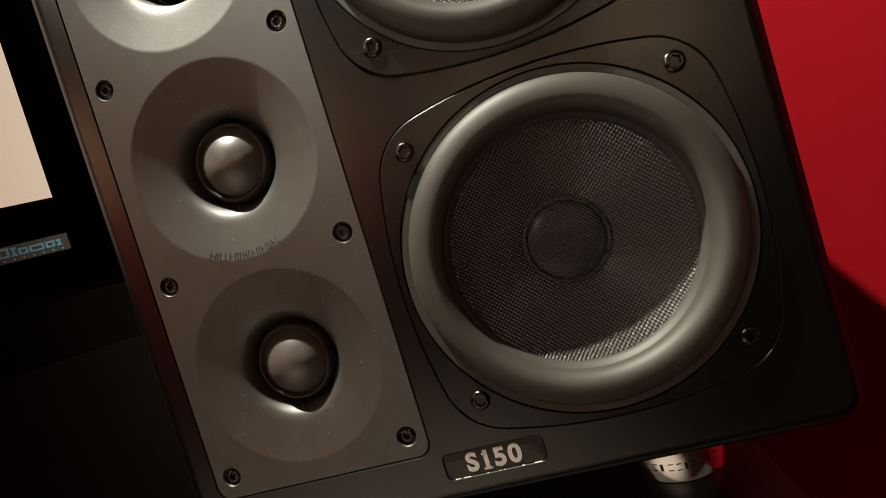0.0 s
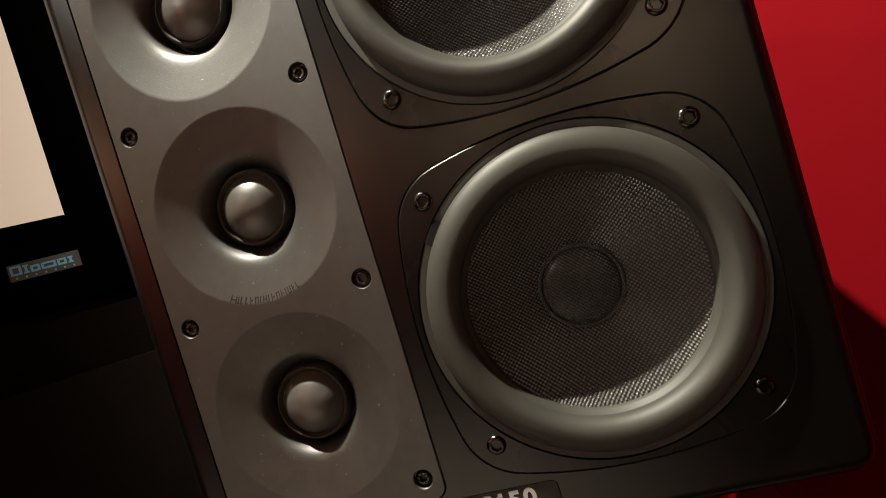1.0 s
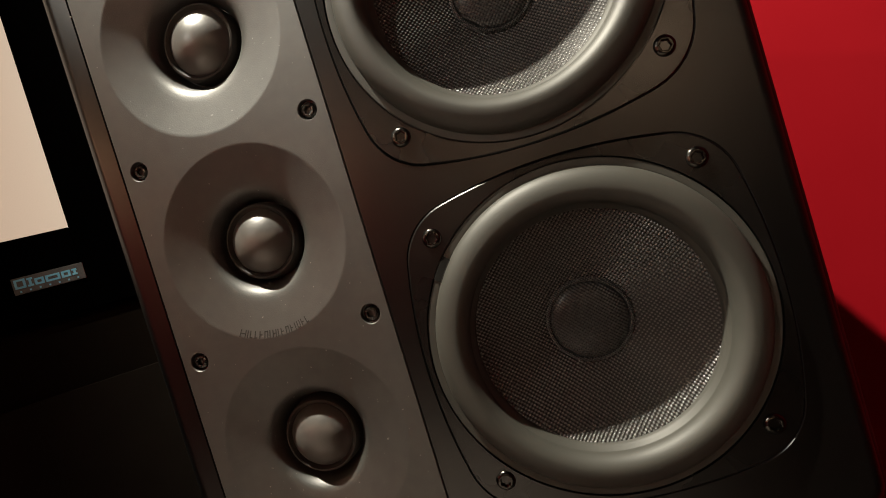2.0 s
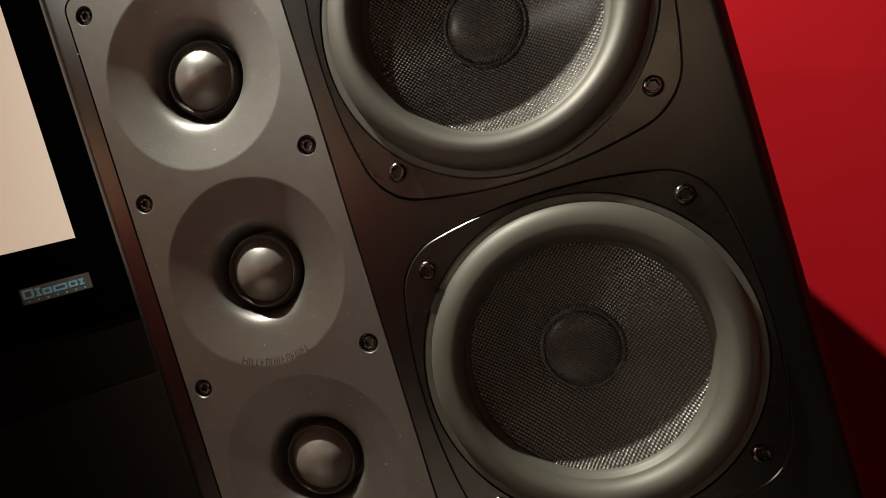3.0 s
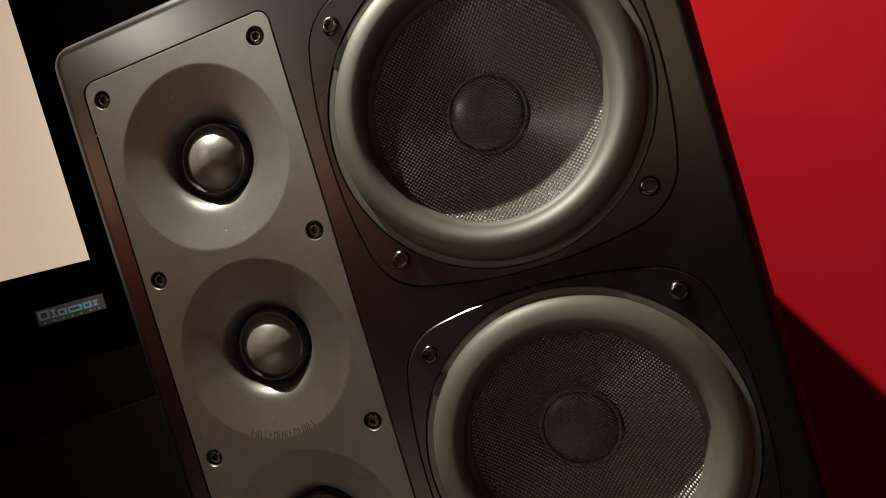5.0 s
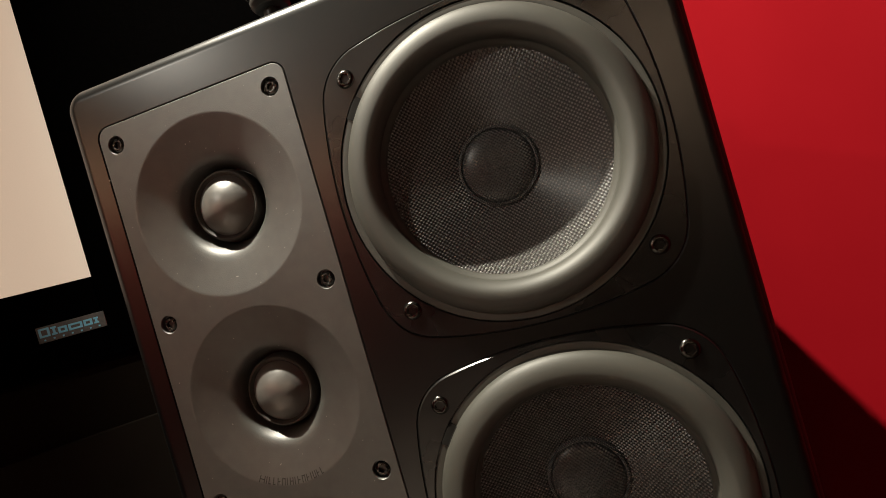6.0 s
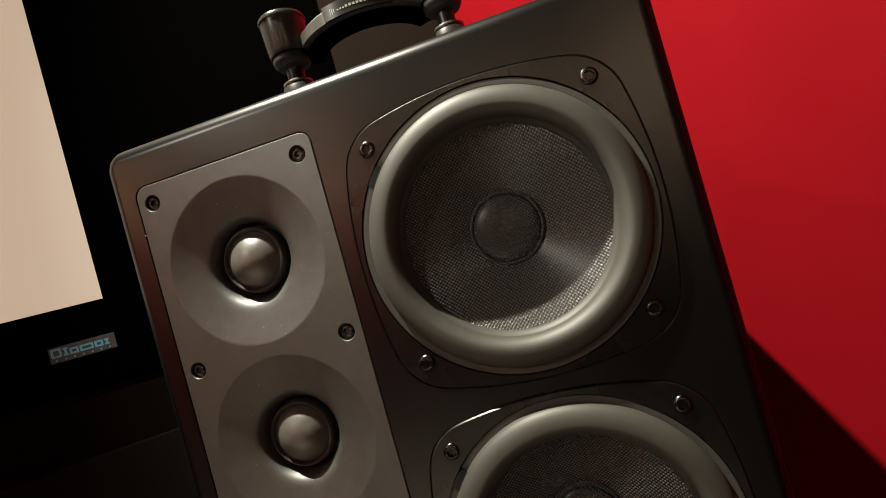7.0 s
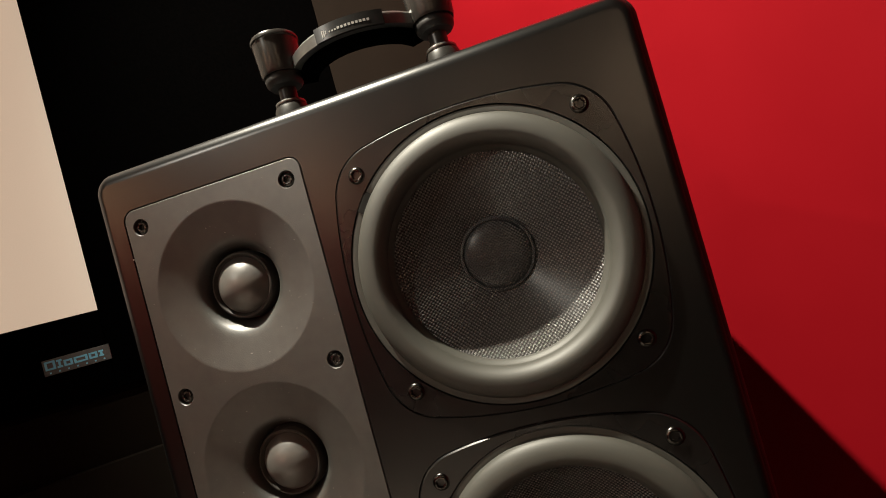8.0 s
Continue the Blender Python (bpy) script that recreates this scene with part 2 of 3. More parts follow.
def flange_outline(inset=0.0, half=0.0677, bulge=0.20, corner=0.0250, n=12):
    """Rounded square with gently bowed sides, centred on 0, 0."""
    half, corner = half - inset, corner - inset * 0.5
    # the side arc has its centre on the axis; the corner arc is tangent to two of them
    cs = half - bulge
    # corner centre on the diagonal at distance q from the axes: |(q - cs, q)| = bulge - corner
    a2, b2, c2 = 2.0, -2.0 * cs, cs * cs - (bulge - corner) ** 2
    q = (-b2 + math.sqrt(b2 * b2 - 4 * a2 * c2)) / (2 * a2)
    t0 = math.atan2(q, q - cs)
    quarter = []
    for i in range(n + 1):
        t = -t0 + 2 * t0 * i / n
        quarter.append((cs + bulge * math.cos(t), bulge * math.sin(t)))
    for i in range(1, n):
        t = t0 + (math.pi / 2 - 2 * t0) * i / n
        quarter.append((q + corner * math.cos(t), q + corner * math.sin(t)))
    out = []
    for k in range(4):
        c, s = (1, 0, -1, 0)[k], (0, 1, 0, -1)[k]
        out += [(c * x - s * z, s * x + c * z) for x, z in quarter]
    return out


def by_angle(points, n):
    """The outline's points at n even angles round 0, 0."""
    out = []
    for i in range(n):
        a = 2 * math.pi * i / n
        c, s = math.cos(a), math.sin(a)
        best = 0.0
        for (x0, z0), (x1, z1) in zip(points, points[1:] + points[:1]):
            det = c * (z0 - z1) - s * (x0 - x1)
            if abs(det) < 1e-12:
                continue
            k = (x0 * (z0 - z1) - z0 * (x0 - x1)) / det
            u = (c * z0 - s * x0) / det
            if k > 0 and -1e-6 <= u <= 1 + 1e-6:
                best = max(best, k)
        out.append((best * c, best * s))
    return out


def sheet(bm, y, outer, holes=()):
    """A flat face at depth y with holes; returns the loops of vertices."""
    loops, edges = [], []
    for pts in (outer, *holes):
        vs = ring(bm, [(x, y, z) for x, z in pts])
        edges += [bm.edges.new((vs[i], vs[(i + 1) % len(vs)])) for i in range(len(vs))]
        loops.append(vs)
    bmesh.ops.triangle_fill(bm, use_beauty=True, use_dissolve=False, edges=edges)
    return loops


def sink(bm, loop, steps):
    """Continues a loop by rings of points [(points, y), ...]."""
    for pts, y in steps:
        cur = ring(bm, [(x, y, z) for x, z in pts])
        bridge(bm, loop, cur)
        loop = cur
    return loop


def block(x0, y0, z0, x1, y1, z1, bevel=0.0, segments=2, bm=None):
    bm = bm or bmesh.new()
    made = bmesh.ops.create_cube(bm, size=1.0)["verts"]
    for v in made:
        v.co = Vector(((x0 + x1) / 2 + v.co.x * (x1 - x0), (y0 + y1) / 2 + v.co.y * (y1 - y0), (z0 + z1) / 2 + v.co.z * (z1 - z0)))
    if bevel:
        edges = list({e for v in made for e in v.link_edges})
        bmesh.ops.bevel(bm, geom=edges, offset=bevel, segments=segments, profile=0.5, affect="EDGES")
    return bm


def lettering(text, size, bold, depth):
    """A mesh of the built-in font, lying in the x-z plane and facing -y, centred."""
    cu = bpy.data.curves.new("text", "FONT")
    cu.body, cu.size, cu.offset, cu.extrude = text, size, bold, depth
    cu.align_x, cu.align_y = "CENTER", "CENTER"
    ob = new("text", cu)
    me = bpy.data.meshes.new_from_object(ob.evaluated_get(bpy.context.evaluated_depsgraph_get()))
    bpy.data.objects.remove(ob)
    me.transform(pose(0, 0, 0, 90, 0, 0))
    return me


# ---- the room, turned against the loudspeaker by its toe-in ----


def room_block(name, x0, y0, z0, x1, y1, z1, mat, label, category, bevel=0.0):
    ob = part(name, block(x0, y0, z0, x1, y1, z1, bevel), mat)
    ob.matrix_world = ROOM
    return tagged(ob, label, category, kind="structure")


HIGH = 2.45
room_block("floor", -3.8, -4.4, -0.1, 0.15, 0.2, 0.0, M_CARPET, "mid brown carpeted floor of a home cinema", "floor")
room_block("ceiling", -3.8, -4.4, HIGH, 0.15, 0.2, HIGH + 0.1, M_CEILING, "dark painted ceiling with recessed lamps", "ceiling")
room_block("wall_right", 0.0, -4.4, 0.0, 0.15, 0.02, HIGH, M_RED, "deep red painted side wall, smooth and matt", "wall")
room_block("wall_left", -3.8, -4.4, 0.0, -3.65, 0.02, 1.92, M_RED, "deep red painted side wall of the room", "wall")
# Unseen band, added only to give the front a brown reflection.
room_block("unseen_wall_band", -3.8, -4.4, 1.92, -3.66, 0.02, HIGH, M_REDBROWN, "unseen brown band over the side wall, added for reflections", "wall")
# Unseen low panel added to darken reflections; the rear wall's brown is tuned likewise.
room_block("unseen_low_panel", -3.60, -4.25, 0.0, 0.0, -4.20, 0.95, M_LOWPANEL, "unseen dark grey panel added to darken low reflections", "wall")
room_block("wall_back", -3.65, -4.4, 0.0, 0.0, -4.25, HIGH, M_REAR, "unseen warm brown rear wall, tinted for the lacquer's reflections", "wall")
room_block("wall_screen", -3.65, 0.02, 0.0, 0.15, 0.2, HIGH, M_BROWN, "dark brown painted wall behind the screen", "wall")
room_block("wall_corner", -0.2240, -0.006, 0.0, 0.0, 0.02, HIGH, M_BROWN, "dark brown wall strip beside the screen", "wall")
room_block("trim", -3.2, 0.004, 0.06, -0.2245, 0.02, 1.125, M_BLACKWALL, "black cloth wall panel under the screen", "wall panel")
room_block("wainscot", -3.2, -0.012, 0.06, -0.2245, 0.004, 1.035, M_LOWPANEL, "dark grey low wall panel under the black cloth", "wall panel")


def projection_screen():
    ob = new("projection_screen")
    ob.matrix_world = ROOM
    tagged(ob, "lit beige projection screen in a wide black velvet frame", "screen")
    x0, x1, z0, z1 = -3.05, -0.652, 1.2498, 2.30
    part("fabric", block(x0 - 0.01, 0.002, z0 - 0.01, x1 + 0.01, 0.012, z1 + 0.01), M_SCREEN, ob, "plain beige screen surface, projected light put in as emission")
    bars = ((x1, z0 - 0.115, -0.2245, z1 + 0.1), (x0 - 0.1, z0 - 0.115, x0, z1 + 0.1), (x0, z0 - 0.115, x1, z0), (x0, z1, x1, z1 + 0.1))
    for a, b, c, d in bars:
        part("frame_bar", block(a, -0.006, b, c, 0.019, d, 0.0015), M_BLACKVELVET, ob)
    badge = part("badge", block(-0.730, -0.0085, 1.1765, -0.649, -0.0062, 1.1985, 0.0004, 1), M_BADGEGREY, ob, "small grey badge with blue lettering shapes")
    # the mark: one wide blue band of rounded strokes and a row of small pale dashes under it
    strokes = bmesh.new()
    x = -0.7275
    for wide, tall in ((0.0125, 0.0125), (0.0065, 0.0115), (0.0105, 0.0088), (0.0165, 0.0088), (0.0105, 0.0088), (0.0060, 0.0088)):
        low, high = 0.0026, tall - 0.0026
        for z0_, z1_ in ((0.0, low), (high, tall)):
            block(x, -0.0091, 1.1838 + z0_, x + wide, -0.0084, 1.1838 + z1_, 0.0003, 1, bm=strokes)
        for a in ((0.0, wide - 0.0028) if wide > 0.008 else (wide * 0.3,)):
            block(x + a, -0.0091, 1.1838 + low, x + a + 0.0028, -0.0084, 1.1838 + high, bm=strokes)
        x += wide + 0.0016
    part("blue_mark", strokes, M_BADGEBLUE, badge, "light blue printed strokes", smooth=0)
    dashes = bmesh.new()
    for i in range(7):
        block(-0.7235 + i * 0.0108, -0.0090, 1.1785, -0.7215 + i * 0.0108, -0.0084, 1.1808, bm=dashes)
    part("pale_dashes", dashes, M_BADGEBLUE, badge, smooth=0)
    return ob


projection_screen()

# ---- loudspeaker ----
X0, Z0, W, D, H = -0.0015, -0.003, 0.2703, 0.310, 0.3208
TWEETERS = [(0.0621, 0.2480), (0.0621, 0.1586), (0.0618, 0.0700)]
WOOFERS = [(0.1864, 0.2290), (0.1864, 0.0868)]
PLATE = (0.0133, 0.0202, 0.1109, 0.2986)
TAG = (0.1139, 0.0079, 0.1550, 0.0189)
HORN = 0.0415


def hex_screw(radius, mat, name="screw"):
    """Domed socket-head screw, its head towards -y."""
    bm = bmesh.new()
    rim = lathe(bm, [(radius, 0.0018), (radius, 0.0004), (radius * 0.96, -0.0001), (radius * 0.88, -0.0006)], n=48)

    def lobes(r, depth, count):
        return [(r * (1 + depth * math.cos(count * 2 * math.pi * i / 48)) * math.cos(2 * math.pi * i / 48),
                 r * (1 + depth * math.cos(count * 2 * math.pi * i / 48)) * math.sin(2 * math.pi * i / 48)) for i in range(48)]

    low = sink(bm, rim, [(lobes(radius * 0.74, 0.045, 12), -0.0010), (lobes(radius * 0.60, 0.06, 12), -0.00115), (lobes(radius * 0.47, 0.10, 6), -0.0010), (lobes(radius * 0.45, 0.10, 6), 0.0012)])
    bm.faces.new(low)
    me = bpy.data.meshes.new(name)
    bmesh.ops.recalc_face_normals(bm, faces=bm.faces)
    bm.to_mesh(me)
    bm.free()
    me.materials.append(mat)
    me.shade_smooth()
    me.set_sharp_from_angle(angle=radians(40))
    return me


def build_cabinet(parent):
    bm = bmesh.new()
    e, rc, gap = 0.0068, 0.0110, 0.00022
    flat = rounded(X0 + e + 0.0004, Z0 + e + 0.0004, W - e - 0.0004, H - e - 0.0004, rc - e)
    px0, pz0, px1, pz1 = PLATE
    def cuts(g):
        made = [rounded(px0 - g, pz0 - g, px1 + g, pz1 + g, 0.0060 + g)]
        for cx, cz in WOOFERS:
            made.append([(cx + x, cz + z) for x, z in flange_outline(-g)])
        made.append(rounded(TAG[0] - g + 0.0003, TAG[1] - g + 0.0003, TAG[2] + g - 0.0003, TAG[3] + g - 0.0003, 0.0023 + g))
        return made

    lip = 0.00025
    narrow = cuts(gap)
    loops = sheet(bm, 0.0, flat, cuts(gap + lip))
    steps = [(rounded(X0 + e, Z0 + e, W - e, H - e, rc - e + 0.0002), 0.0)]
    for i in range(1, 9):
        a = radians(90 * i / 8)
        ins = e * (1 - math.sin(a))
        steps.append((rounded(X0 + ins, Z0 + ins, W - ins, H - ins, rc - ins), e * (1 - math.cos(a))))
    steps.append((rounded(X0, Z0, W, H, rc), D - 0.004))
    steps.append((rounded(X0 + 0.004, Z0 + 0.004, W - 0.004, H - 0.004, rc - 0.004), D))
    back = sink(bm, loops[0], steps)
    bm.faces.new(back)
    for loop, pts, depth in zip(loops[1:], narrow, (0.010, 0.010, 0.010, 0.004)):
        sink(bm, loop, [(pts, lip), (pts, depth)])
    cab = part("cabinet", bm, M_CABINET, parent, "satin black lacquered front and matt black sides, rounded edges")
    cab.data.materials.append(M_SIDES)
    # Matt finish put on side and bottom faces to kill the red wall's reflection.
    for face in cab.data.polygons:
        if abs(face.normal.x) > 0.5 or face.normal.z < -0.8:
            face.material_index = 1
    return cab


SCREW_ROWS = (0.2890, 0.2024, 0.1161, 0.0298)
SCREW_COLS = (0.0216, 0.1026)


def build_plate(parent):
    x0, z0, x1, z1 = PLATE
    bm = bmesh.new()
    c = 0.0005
    holes = [circle(HORN + 0.0003, cx, cz, 96) for cx, cz in TWEETERS]
    holes += [circle(0.0043, x, z, 24) for x in SCREW_COLS for z in SCREW_ROWS]
    loops = sheet(bm, 0.0, rounded(x0 + c, z0 + c, x1 - c, z1 - c, 0.0055), holes)
    sink(bm, loops[0], [(rounded(x0, z0, x1, z1, 0.006), c), (rounded(x0, z0, x1, z1, 0.006), 0.009)])
    for (cx, cz), loop in zip(TWEETERS, loops[1:4]):
        sink(bm, loop, [(circle(HORN, cx, cz, 96), 0.0)] + [(circle(r, cx, cz, 96), y) for r, y in HORN_PROFILE])
    spots = [(x, z) for x in SCREW_COLS for z in SCREW_ROWS]
    for (x, z), loop in zip(spots, loops[4:]):
        end = sink(bm, loop, [(circle(0.0040, x, z, 24), 0.0004), (circle(0.0039, x, z, 24), 0.0022)])
        bm.faces.new(end)
    plate = part("tweeter_plate", bm, M_PLATE, parent, "textured dark grey plate with three shallow horns")
    me = hex_screw(0.0034, M_SCREWBLACK)
    for x, z in spots:
        s = part("screw", me, None, plate, loc=(x, 0.0016, z))
        s.rotation_euler = (0, random.uniform(0, 6), 0)
    bm = bmesh.new()
    bmesh.ops.create_icosphere(bm, subdivisions=1, radius=0.0004)
    part("white_fleck", bm, M_WHITE, plate, "tiny white fleck on the edge", loc=(0.0131, -0.0001, 0.2746))
    # the sunk maker's mark round the middle horn, as plain strokes on an arc
    bm = bmesh.new()
    cx, cz = TWEETERS[1]
    low, high = 0.0379, 0.0410
    a = -117.0
    # each mark: its width in degrees, whether it has a second upright, and a dash at its outer, middle or inner end
    for wide, pair, dash in ((4.2, 1, 0.5), (1.2, 0, None), (2.6, 0, 0.9), (2.6, 0, 0.9), (2.8, 0, 0.5), (2.8, 1, 0.1), (1.6, 0, None), (3.0, 1, 0.5),
                             (1.6, 0, None), (2.8, 0, 0.5), (2.8, 1, 0.1), (2.6, 0, 0.5), (1.2, 0, None), (2.6, 1, 0.9), (2.6, 0, 0.5), (2.6, 0, 0.9)):
        arc_stroke(bm, cx, cz, low, high, a, a + 0.55)
        if pair:
            arc_stroke(bm, cx, cz, low, high, a + wide - 0.9, a + wide - 0.4)
        if dash is not None:
            mid = low + (high - low) * dash
            arc_stroke(bm, cx, cz, mid - 0.0002, mid + 0.0002, a + 0.5, a + wide - 0.8)
        a += wide + 0.55
    part("engraved_mark", bm, M_ENGRAVE, plate, "dark engraved strokes on an arc", smooth=0)
    return plate


HORN_PROFILE = [(0.0408, 0.00008), (0.0400, 0.0003), (0.0385, 0.00068), (0.0340, 0.00178), (0.0295, 0.0028), (0.0262, 0.0035), (0.0243, 0.0040), (0.0228, 0.0046), (0.0215, 0.0055), (0.0205, 0.0068), (0.0196, 0.0084), (0.0186, 0.0104), (0.0178, 0.0126), (0.0173, 0.0145), (0.0120, 0.0148)]


def horn_depth(r):
    pts = [(HORN, 0.0)] + HORN_PROFILE
    for (ra, ya), (rb, yb) in zip(pts, pts[1:]):
        if rb <= r <= ra:
            return ya + (yb - ya) * (ra - r) / (ra - rb)
    return 0.0


def arc_stroke(bm, cx, cz, r0, r1, a0, a1):
    rows = []
    for a in (a0, a1):
        c, s = math.cos(radians(a)), math.sin(radians(a))
        for r in (r0, r1):
            for dy in (-0.00012, 0.0006):
                rows.append(bm.verts.new((cx + r * c, horn_depth(r) + dy, cz + r * s)))
    for f in ((0, 2, 6, 4), (1, 3, 7, 5), (0, 1, 3, 2), (4, 5, 7, 6), (0, 1, 5, 4), (2, 3, 7, 6)):
        bm.faces.new([rows[i] for i in f])


def build_tweeters(parent):
    bm = bmesh.new()
    lathe(bm, [(0.0170, 0.0140), (0.0169, 0.0098), (0.0166, 0.0080), (0.0160, 0.0070), (0.0153, 0.0068), (0.0147, 0.0074), (0.0143, 0.0081), (0.0140, 0.0084), (0.0135, 0.0083)], n=72)
    hold = part("tweeter", bm, M_DOMERING, parent, "small dome tweeter in a dark ring", (TWEETERS[0][0], 0, TWEETERS[0][1]))
    bm = bmesh.new()
    prof = []
    R, h = 0.0139, 0.0068
    ball = (R * R + h * h) / (2 * h)
    edge = math.asin(R / ball)
    for i in range(13):
        t = edge * (1 - i / 12)
        prof.append((ball * math.sin(t), 0.0083 - h + ball * (1 - math.cos(t))))
    prof[-1] = (0.0, 0.0083 - h)
    lathe(bm, prof, n=72)
    dome = part("dome", bm, M_DOME, hold, "satin grey soft dome")
    for cx, cz in TWEETERS[1:]:
        t = part("tweeter", hold.data, None, parent, "small dome tweeter in a dark ring", (cx, 0, cz))
        part("dome", dome.data, None, t, "satin grey soft dome")


def notch_tab(bm, angle):
    """A short raised segment at the surround's rim, its black standing in for a notch's shade."""
    prev = None
    for i in range(7):
        a = radians(angle + 1.0 + 9 * i / 6)
        c, s = math.cos(a), math.sin(a)
        cur = [bm.verts.new((r * c, y, r * s)) for r, y in ((0.0651, 0.0012), (0.0650, -0.0003), (0.0647, -0.0004), (0.0620, -0.0008), (0.0612, -0.0016), (0.0612, 0.0012))]
        if prev:
            bridge(bm, prev, cur)
        else:
            bm.faces.new(cur)
        prev = cur
    bm.faces.new(prev)


def build_woofers(parent):
    bm = bmesh.new()
    c = 0.0006
    inner = ring(bm, [(x, 0.0016, z) for x, z in circle(0.0644, n=160)])
    sink(bm, inner, [(circle(0.0652, n=160), 0.0016), (circle(0.0652, n=160), -0.0002), (circle(0.0653, n=160), -0.0004), (by_angle(flange_outline(c), 160), -0.0005),
                     (by_angle(flange_outline(0), 160), c - 0.0005), (by_angle(flange_outline(0), 160), 0.009)])
    bmS = bmesh.new()
    # flat gasket band, then a half-round roll, then a thin inner lip glued to the cone
    prof = [(0.0648, 0.0020), (0.0648, 0.0002), (0.0645, -0.0001), (0.0626, -0.0002), (0.0619, -0.0001)]
    for i in range(1, 25):
        t = math.pi * i / 24
        wide = 0.0080 if t < math.pi / 2 else 0.0056
        prof.append((0.0537 + wide * math.cos(t), -0.0002 - 0.0054 * math.sin(t) + max(0.0, t - 1.8) * 0.0006))
    prof += [(0.0480, 0.0009), (0.0474, 0.0016), (0.0467, 0.0025), (0.0463, 0.0032), (0.0461, 0.0044)]
    lathe(bmS, prof, n=128)
    bmC = bmesh.new()
    cone = [(0.0480, 0.0034)]
    for i in range(1, 9):
        u = i / 8
        cone.append((0.0482 - u * 0.0324, 0.0036 + 0.0166 * u ** 0.95))
    lathe(bmC, cone, n=112)
    bmD = bmesh.new()
    bmR = bmesh.new()
    lathe(bmR, [(0.0178, 0.0194), (0.0176, 0.0183), (0.0171, 0.0177), (0.0165, 0.0176), (0.0161, 0.0180), (0.0159, 0.0190)], n=96)
    cap = [(0.0161, 0.0192)]
    for i in range(1, 10):
        t = i / 9 * math.pi / 2
        cap.append((0.0160 * math.cos(t), 0.0186 - 0.0040 * math.sin(t)))
    cap[-1] = (0.0, 0.0186 - 0.0040)
    lathe(bmD, cap, n=72)
    screw = hex_screw(0.0041, M_SCREW)
    first = None
    for cx, cz in WOOFERS:
        data = [bm, bmS, bmC, bmD, bmR] if first is None else first
        w = part("woofer", data[0], M_FLANGE, parent, "mid-bass driver with satin black four-eared flange", (cx, 0, cz))
        s = part("surround", data[1], M_RUBBER, w, "thick grey rubber surround")
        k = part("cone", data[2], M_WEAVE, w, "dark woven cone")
        d = part("dust_cap", data[3], M_CAP, w, "dark woven dust cap")
        q = part("cap_ring", data[4], M_RING, w, "ring of woven fibre round the cap, sparkle put into pale threads")
        for sx in (-1, 1):
            for sz in (-1, 1):
                b = part("screw", screw, None, w, loc=(sx * 0.0506 + 0.0003, -0.0004, sz * 0.0504 + 0.0009))
                b.rotation_euler = (0, random.uniform(0, 6), 0)
        for a in (137,):
            g = bmesh.new()
            notch_tab(g, a)
            part("notch_tab", g, M_NOTCH, w, "matt black piece standing in for a shaded notch")
        first = [w.data, s.data, k.data, d.data, q.data]


def build_tag(parent):
    x0, z0, x1, z1 = TAG
    bm = bmesh.new()
    loops = sheet(bm, 0.0005, rounded(x0 + 0.0004, z0 + 0.0004, x1 - 0.0004, z1 - 0.0004, 0.0022))
    sink(bm, loops[0], [(rounded(x0, z0, x1, z1, 0.0024), 0.0009), (rounded(x0, z0, x1, z1, 0.0024), 0.004)])
    tag = part("name_tag", bm, M_TAG, parent, "sunk black tag with white lettering S150")
    mx, mz = (x0 + x1) / 2, (z0 + z1) / 2
    for letter, dx in (("S", -0.0090), ("1", -0.0032), ("5", 0.0024), ("0", 0.0085)):
        me = lettering(letter, 0.0104, 0.00036, 0.00010)
        me.materials.clear()
        me.materials.append(M_LETTER)
        part("letter", me, None, tag, "white printed letter", loc=(mx + dx, 0.0004, mz - 0.0003))
    for dx, dz, wide in ((-0.0032, -0.0041, 0.0034), (-0.0038, 0.0020, 0.0018)):
        part("serif", block(-wide / 2, 0.00030, 0.0, wide / 2, 0.0005, 0.0008), M_LETTER, tag, loc=(mx + dx, 0, mz + dz))
    # small white chips along the lower rim
    for dx, wide in ((-0.0165, 0.0022), (-0.0125, 0.0030), (-0.0040, 0.0007), (0.0010, 0.0006), (0.0030, 0.0005), (0.0105, 0.0012), (0.0165, 0.0032)):
        part("rim_chip", block(-wide / 2, -0.00015, 0.0, wide / 2, 0.0004, 0.00032, 0.0001, 1), M_WHITE, tag, loc=(mx + dx, 0, z0 - 0.0001))


def loudspeaker():
    sp = thing("loudspeaker", (0, 0, 0.95), "black bookshelf loudspeaker with three tweeters and two woofers, grille off", "loudspeaker")
    build_cabinet(sp)
    build_plate(sp)
    build_tweeters(sp)
    build_woofers(sp)
    build_tag(sp)
    return sp


loudspeaker()


# ---- stand and its isolating feet ----
def speaker_stand():
    st = thing("speaker_stand", (0.125, 0.155, 0.0), "black steel loudspeaker stand under the pucks", "stand")
    part("top_plate", block(-0.125, -0.165, 0.885, 0.131, 0.165, 0.897, 0.0015), M_STAND, st)
    part("column", block(-0.04, -0.04, 0.02, 0.04, 0.04, 0.885, 0.004), M_STAND, st)
    part("base_plate", block(-0.15, -0.18, 0.0, 0.15, 0.18, 0.02, 0.003), M_STAND, st)


speaker_stand()


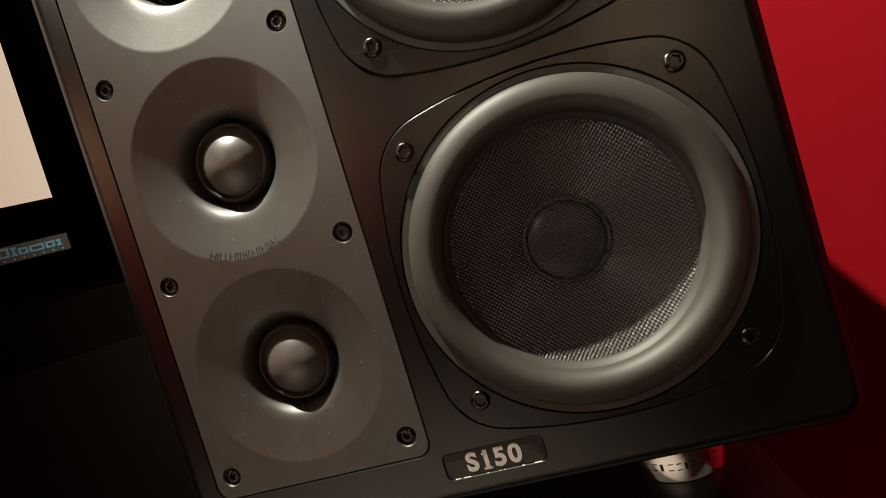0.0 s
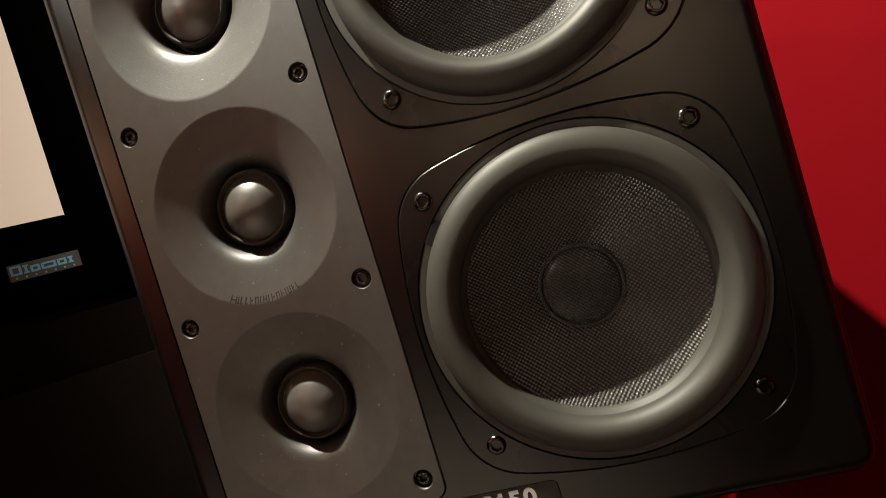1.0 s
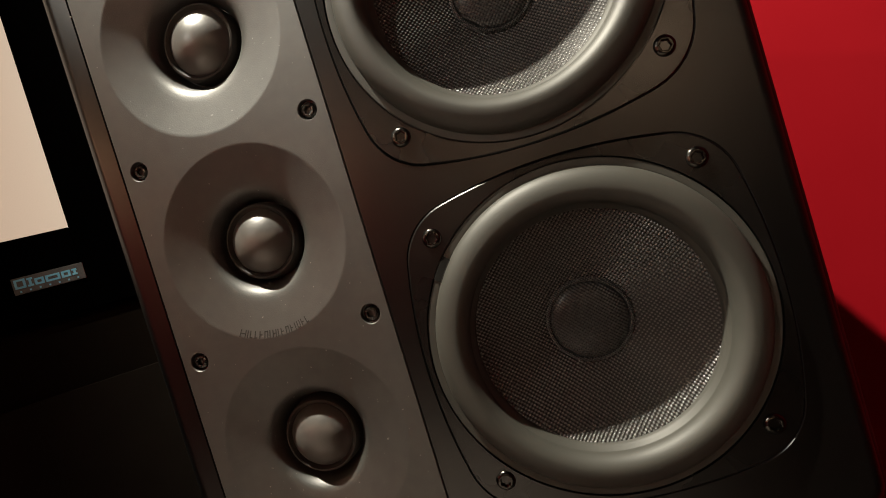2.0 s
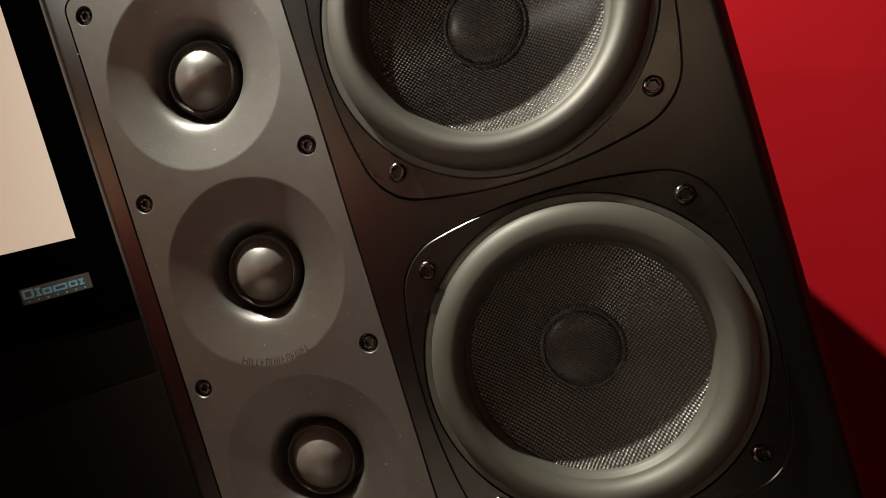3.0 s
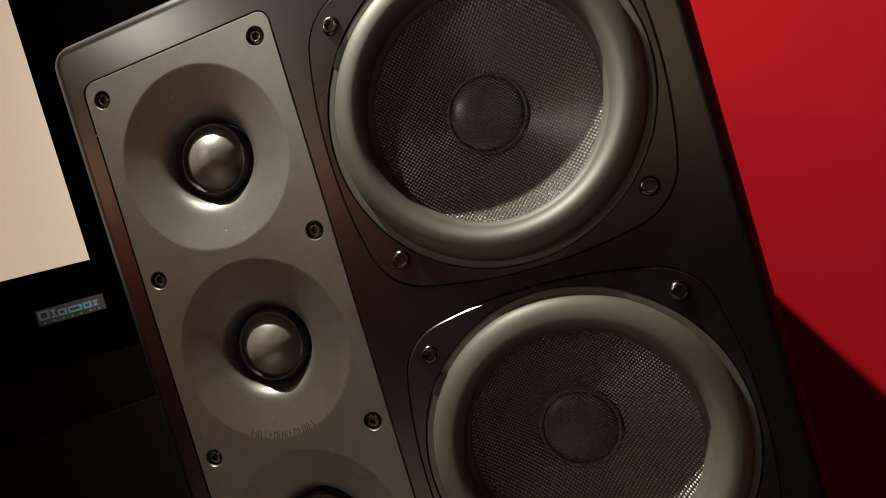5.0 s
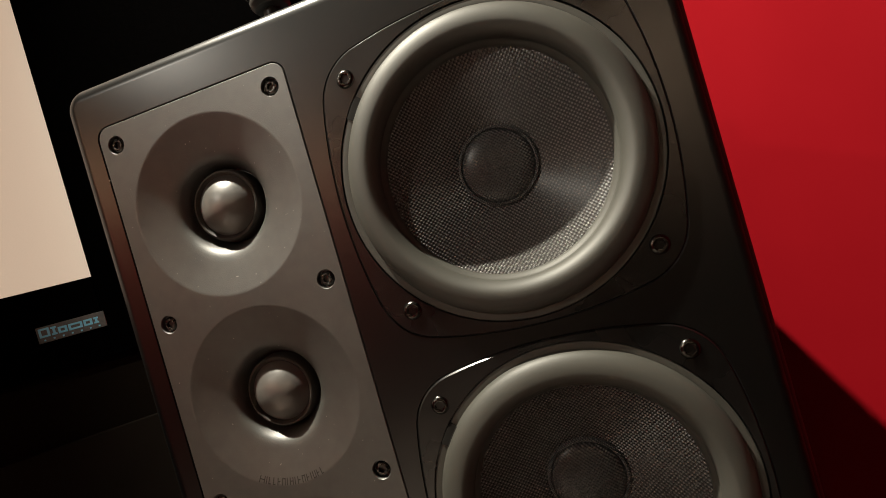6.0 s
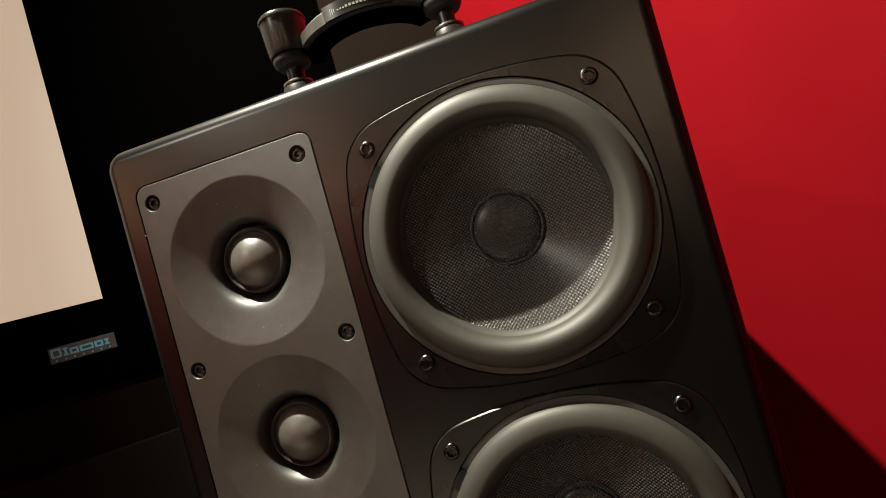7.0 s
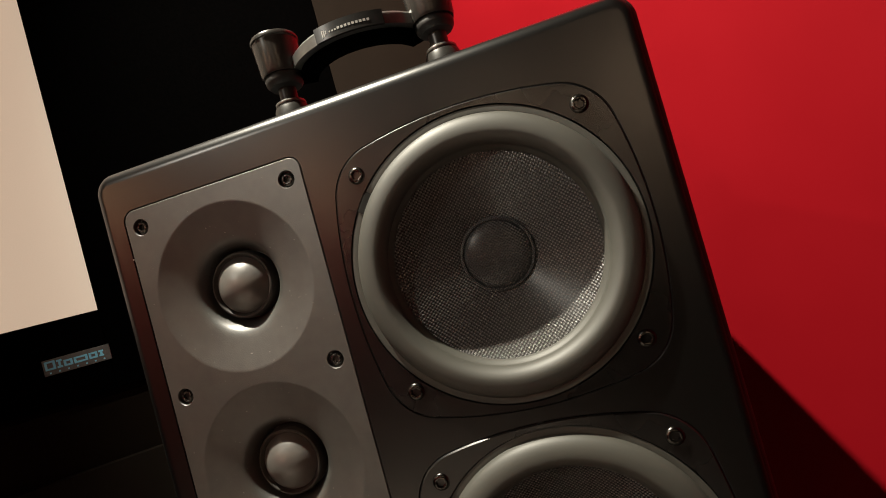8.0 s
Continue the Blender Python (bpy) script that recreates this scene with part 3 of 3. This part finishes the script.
def isolation_puck(x, y):
    ob = thing("isolation_puck", (x, y, 0.897), "round chrome isolation puck under the black loudspeaker", "isolation puck", "pucks under the loudspeaker")
    bm = bmesh.new()
    lathe(bm, [(0.0, 0.0462), (0.0192, 0.0462), (0.0216, 0.0456), (0.0224, 0.0444), (0.0226, 0.0430), (0.0226, 0.0304), (0.0223, 0.0293), (0.0216, 0.0286), (0.0206, 0.0284), (0.0, 0.0284)], n=72, axis="z")
    body = part("body", bm, M_CHROME, ob, "polished chrome body")
    bm = bmesh.new()
    lathe(bm, [(0.0, 0.0290), (0.0188, 0.0290), (0.0190, 0.0265), (0.0188, 0.0100), (0.0176, 0.0050), (0.0, 0.0046)], n=56, axis="z")
    part("lower_cup", bm, M_ISOBLACK, ob, "glossy black lower cup")
    bm = bmesh.new()
    lathe(bm, [(0.0, 0.0050), (0.0160, 0.0050), (0.0164, 0.0030), (0.0150, 0.0), (0.0, 0.0)], n=48, axis="z")
    part("rubber_foot", bm, M_ISORUBBER, ob)
    bm = bmesh.new()
    lathe(bm, [(0.0, 0.0500), (0.0130, 0.0500), (0.0136, 0.0490), (0.0136, 0.0460), (0.0, 0.0460)], n=40, axis="z")
    part("neck", bm, M_ISORUBBER, ob)
    bm = bmesh.new()
    for i in range(11):
        a0 = radians(-140 + i * 8.2)
        a1 = a0 + radians((3.0, 5.2, 5.2)[i % 3])
        for z0, z1 in ((0.0350, 0.0354), (0.0376, 0.0380)) if i % 3 else ((0.0350, 0.0380),):
            vs = [bm.verts.new((0.02267 * math.cos(a), 0.02267 * math.sin(a), z)) for a, z in ((a0, z0), (a1, z0), (a1, z1), (a0, z1))]
            bm.faces.new(vs)
    part("engraved_mark", bm, M_ENGRAVE, body, smooth=0)
    return ob


first_puck = isolation_puck(0.2065, 0.042)
for px, py in ((0.045, 0.042), (0.2065, 0.262), (0.045, 0.262)):
    copy_thing(first_puck, pose(px, py, 0.897))


# ---- isolating stand on top of the cabinet ----
def isolation_stand():
    z = 0.95 + H
    ob = thing("isolation_stand", (0.1330, 0.075, z), "small black isolation stand with a ring, on the loudspeaker", "isolation stand")
    post = [(0.0, 0.0738), (0.0118, 0.0738), (0.0140, 0.0732), (0.0148, 0.0720), (0.0148, 0.0706), (0.0141, 0.0698), (0.0139, 0.0660), (0.0130, 0.0505), (0.0124, 0.0488), (0.0, 0.0488)]
    for sx in (-0.0495, 0.0495):
        bm = bmesh.new()
        lathe(bm, post, n=48, cx=sx, axis="z")
        p = part("post", bm, M_ISOBLACK, ob, "black cup-shaped isolator")
        bm = bmesh.new()
        lathe(bm, [(0.0, 0.0490), (0.0108, 0.0490), (0.0118, 0.0468), (0.0114, 0.0442), (0.0096, 0.0420), (0.0060, 0.0410), (0.0, 0.0410)], n=40, cx=sx, axis="z")
        part("rubber_collar", bm, M_ISORUBBER, p)
        bm = bmesh.new()
        lathe(bm, [(0.0055, 0.0415), (0.0055, 0.0325), (0.0085, 0.0318), (0.0090, 0.0305), (0.0088, 0.0296), (0.0100, 0.0288), (0.0106, 0.0270), (0.0112, 0.0235), (0.0128, 0.0080), (0.0140, 0.0015), (0.0138, 0.0), (0.0, 0.0)], n=40, cx=sx, axis="z")
        part("foot", bm, M_ISOFOOT, p, "flared grey foot")
        bm = bmesh.new()
        lathe(bm, [(0.0086, 0.0322), (0.0092, 0.0319), (0.0094, 0.0312), (0.0092, 0.0306), (0.0086, 0.0303)], n=40, cx=sx, axis="z")
        part("collar_ring", bm, M_SILVER, p, "thin bright ring")
    # the bowed bar between the posts, with a deeper black body behind it
    bm = bmesh.new()
    cy, ro, z0, z1 = 0.025, 0.0500, 0.0490, 0.0572
    bent(bm, cy, ro - 0.0055, ro, -160, -20, z0, z1, 0.0020)
    rg = part("bar", bm, M_SILVER, ob, "bowed grey metal bar with a bright upper edge", smooth=30)
    bm = bmesh.new()
    bent(bm, cy, ro - 0.0150, ro - 0.0050, -158, -22, z0 - 0.0050, z1 - 0.0015, 0.002)
    part("bar_backing", bm, M_BLACKVELVET, ob, "black bowed rubber backing", smooth=30)
    # the badge plate bent to the ring
    bm = bmesh.new()
    bent(bm, cy, ro, ro + 0.0017, -107.0, -61.0, z0 - 0.0006, z1 - 0.0004)
    bd = part("badge", bm, M_BADGEBLACK, rg, "black badge with pale shapes", smooth=30)
    bm = bmesh.new()
    for i in range(3):
        bent(bm, cy, ro + 0.0016, ro + 0.0019, -101.6 + i * 1.3, -101.0 + i * 1.3, z0 + 0.0008 + 0.0005 * i, z1 - 0.0030 - 0.0005 * i)
    a, lo = -96.5, z0 + 0.0023
    for i in range(12):
        w, tall = (1.0, 0.0009) if i < 3 else (1.5, 0.0014)
        bent(bm, cy, ro + 0.0016, ro + 0.0019, a, a + w, lo, lo + tall)
        a += w + 0.9
    part("pale_mark", bm, M_PALEPRINT, bd, smooth=0)
    return ob


def bent(bm, cy, r0, r1, a0, a1, z0, z1, chamfer=0.0):
    n = max(1, int((a1 - a0) / 4))
    prev = None
    section = [(r0, z0), (r1, z0), (r1, z1 - chamfer), (r1 - chamfer, z1), (r0, z1)] if chamfer else [(r0, z0), (r1, z0), (r1, z1), (r0, z1)]
    for i in range(n + 1):
        a = radians(a0 + (a1 - a0) * i / n)
        c, s = math.cos(a), math.sin(a)
        cur = [bm.verts.new((r * c, cy + r * s, z)) for r, z in section]
        if prev:
            bridge(bm, prev, cur)
        else:
            bm.faces.new(cur)
        prev = cur
    bm.faces.new(prev)


isolation_stand()
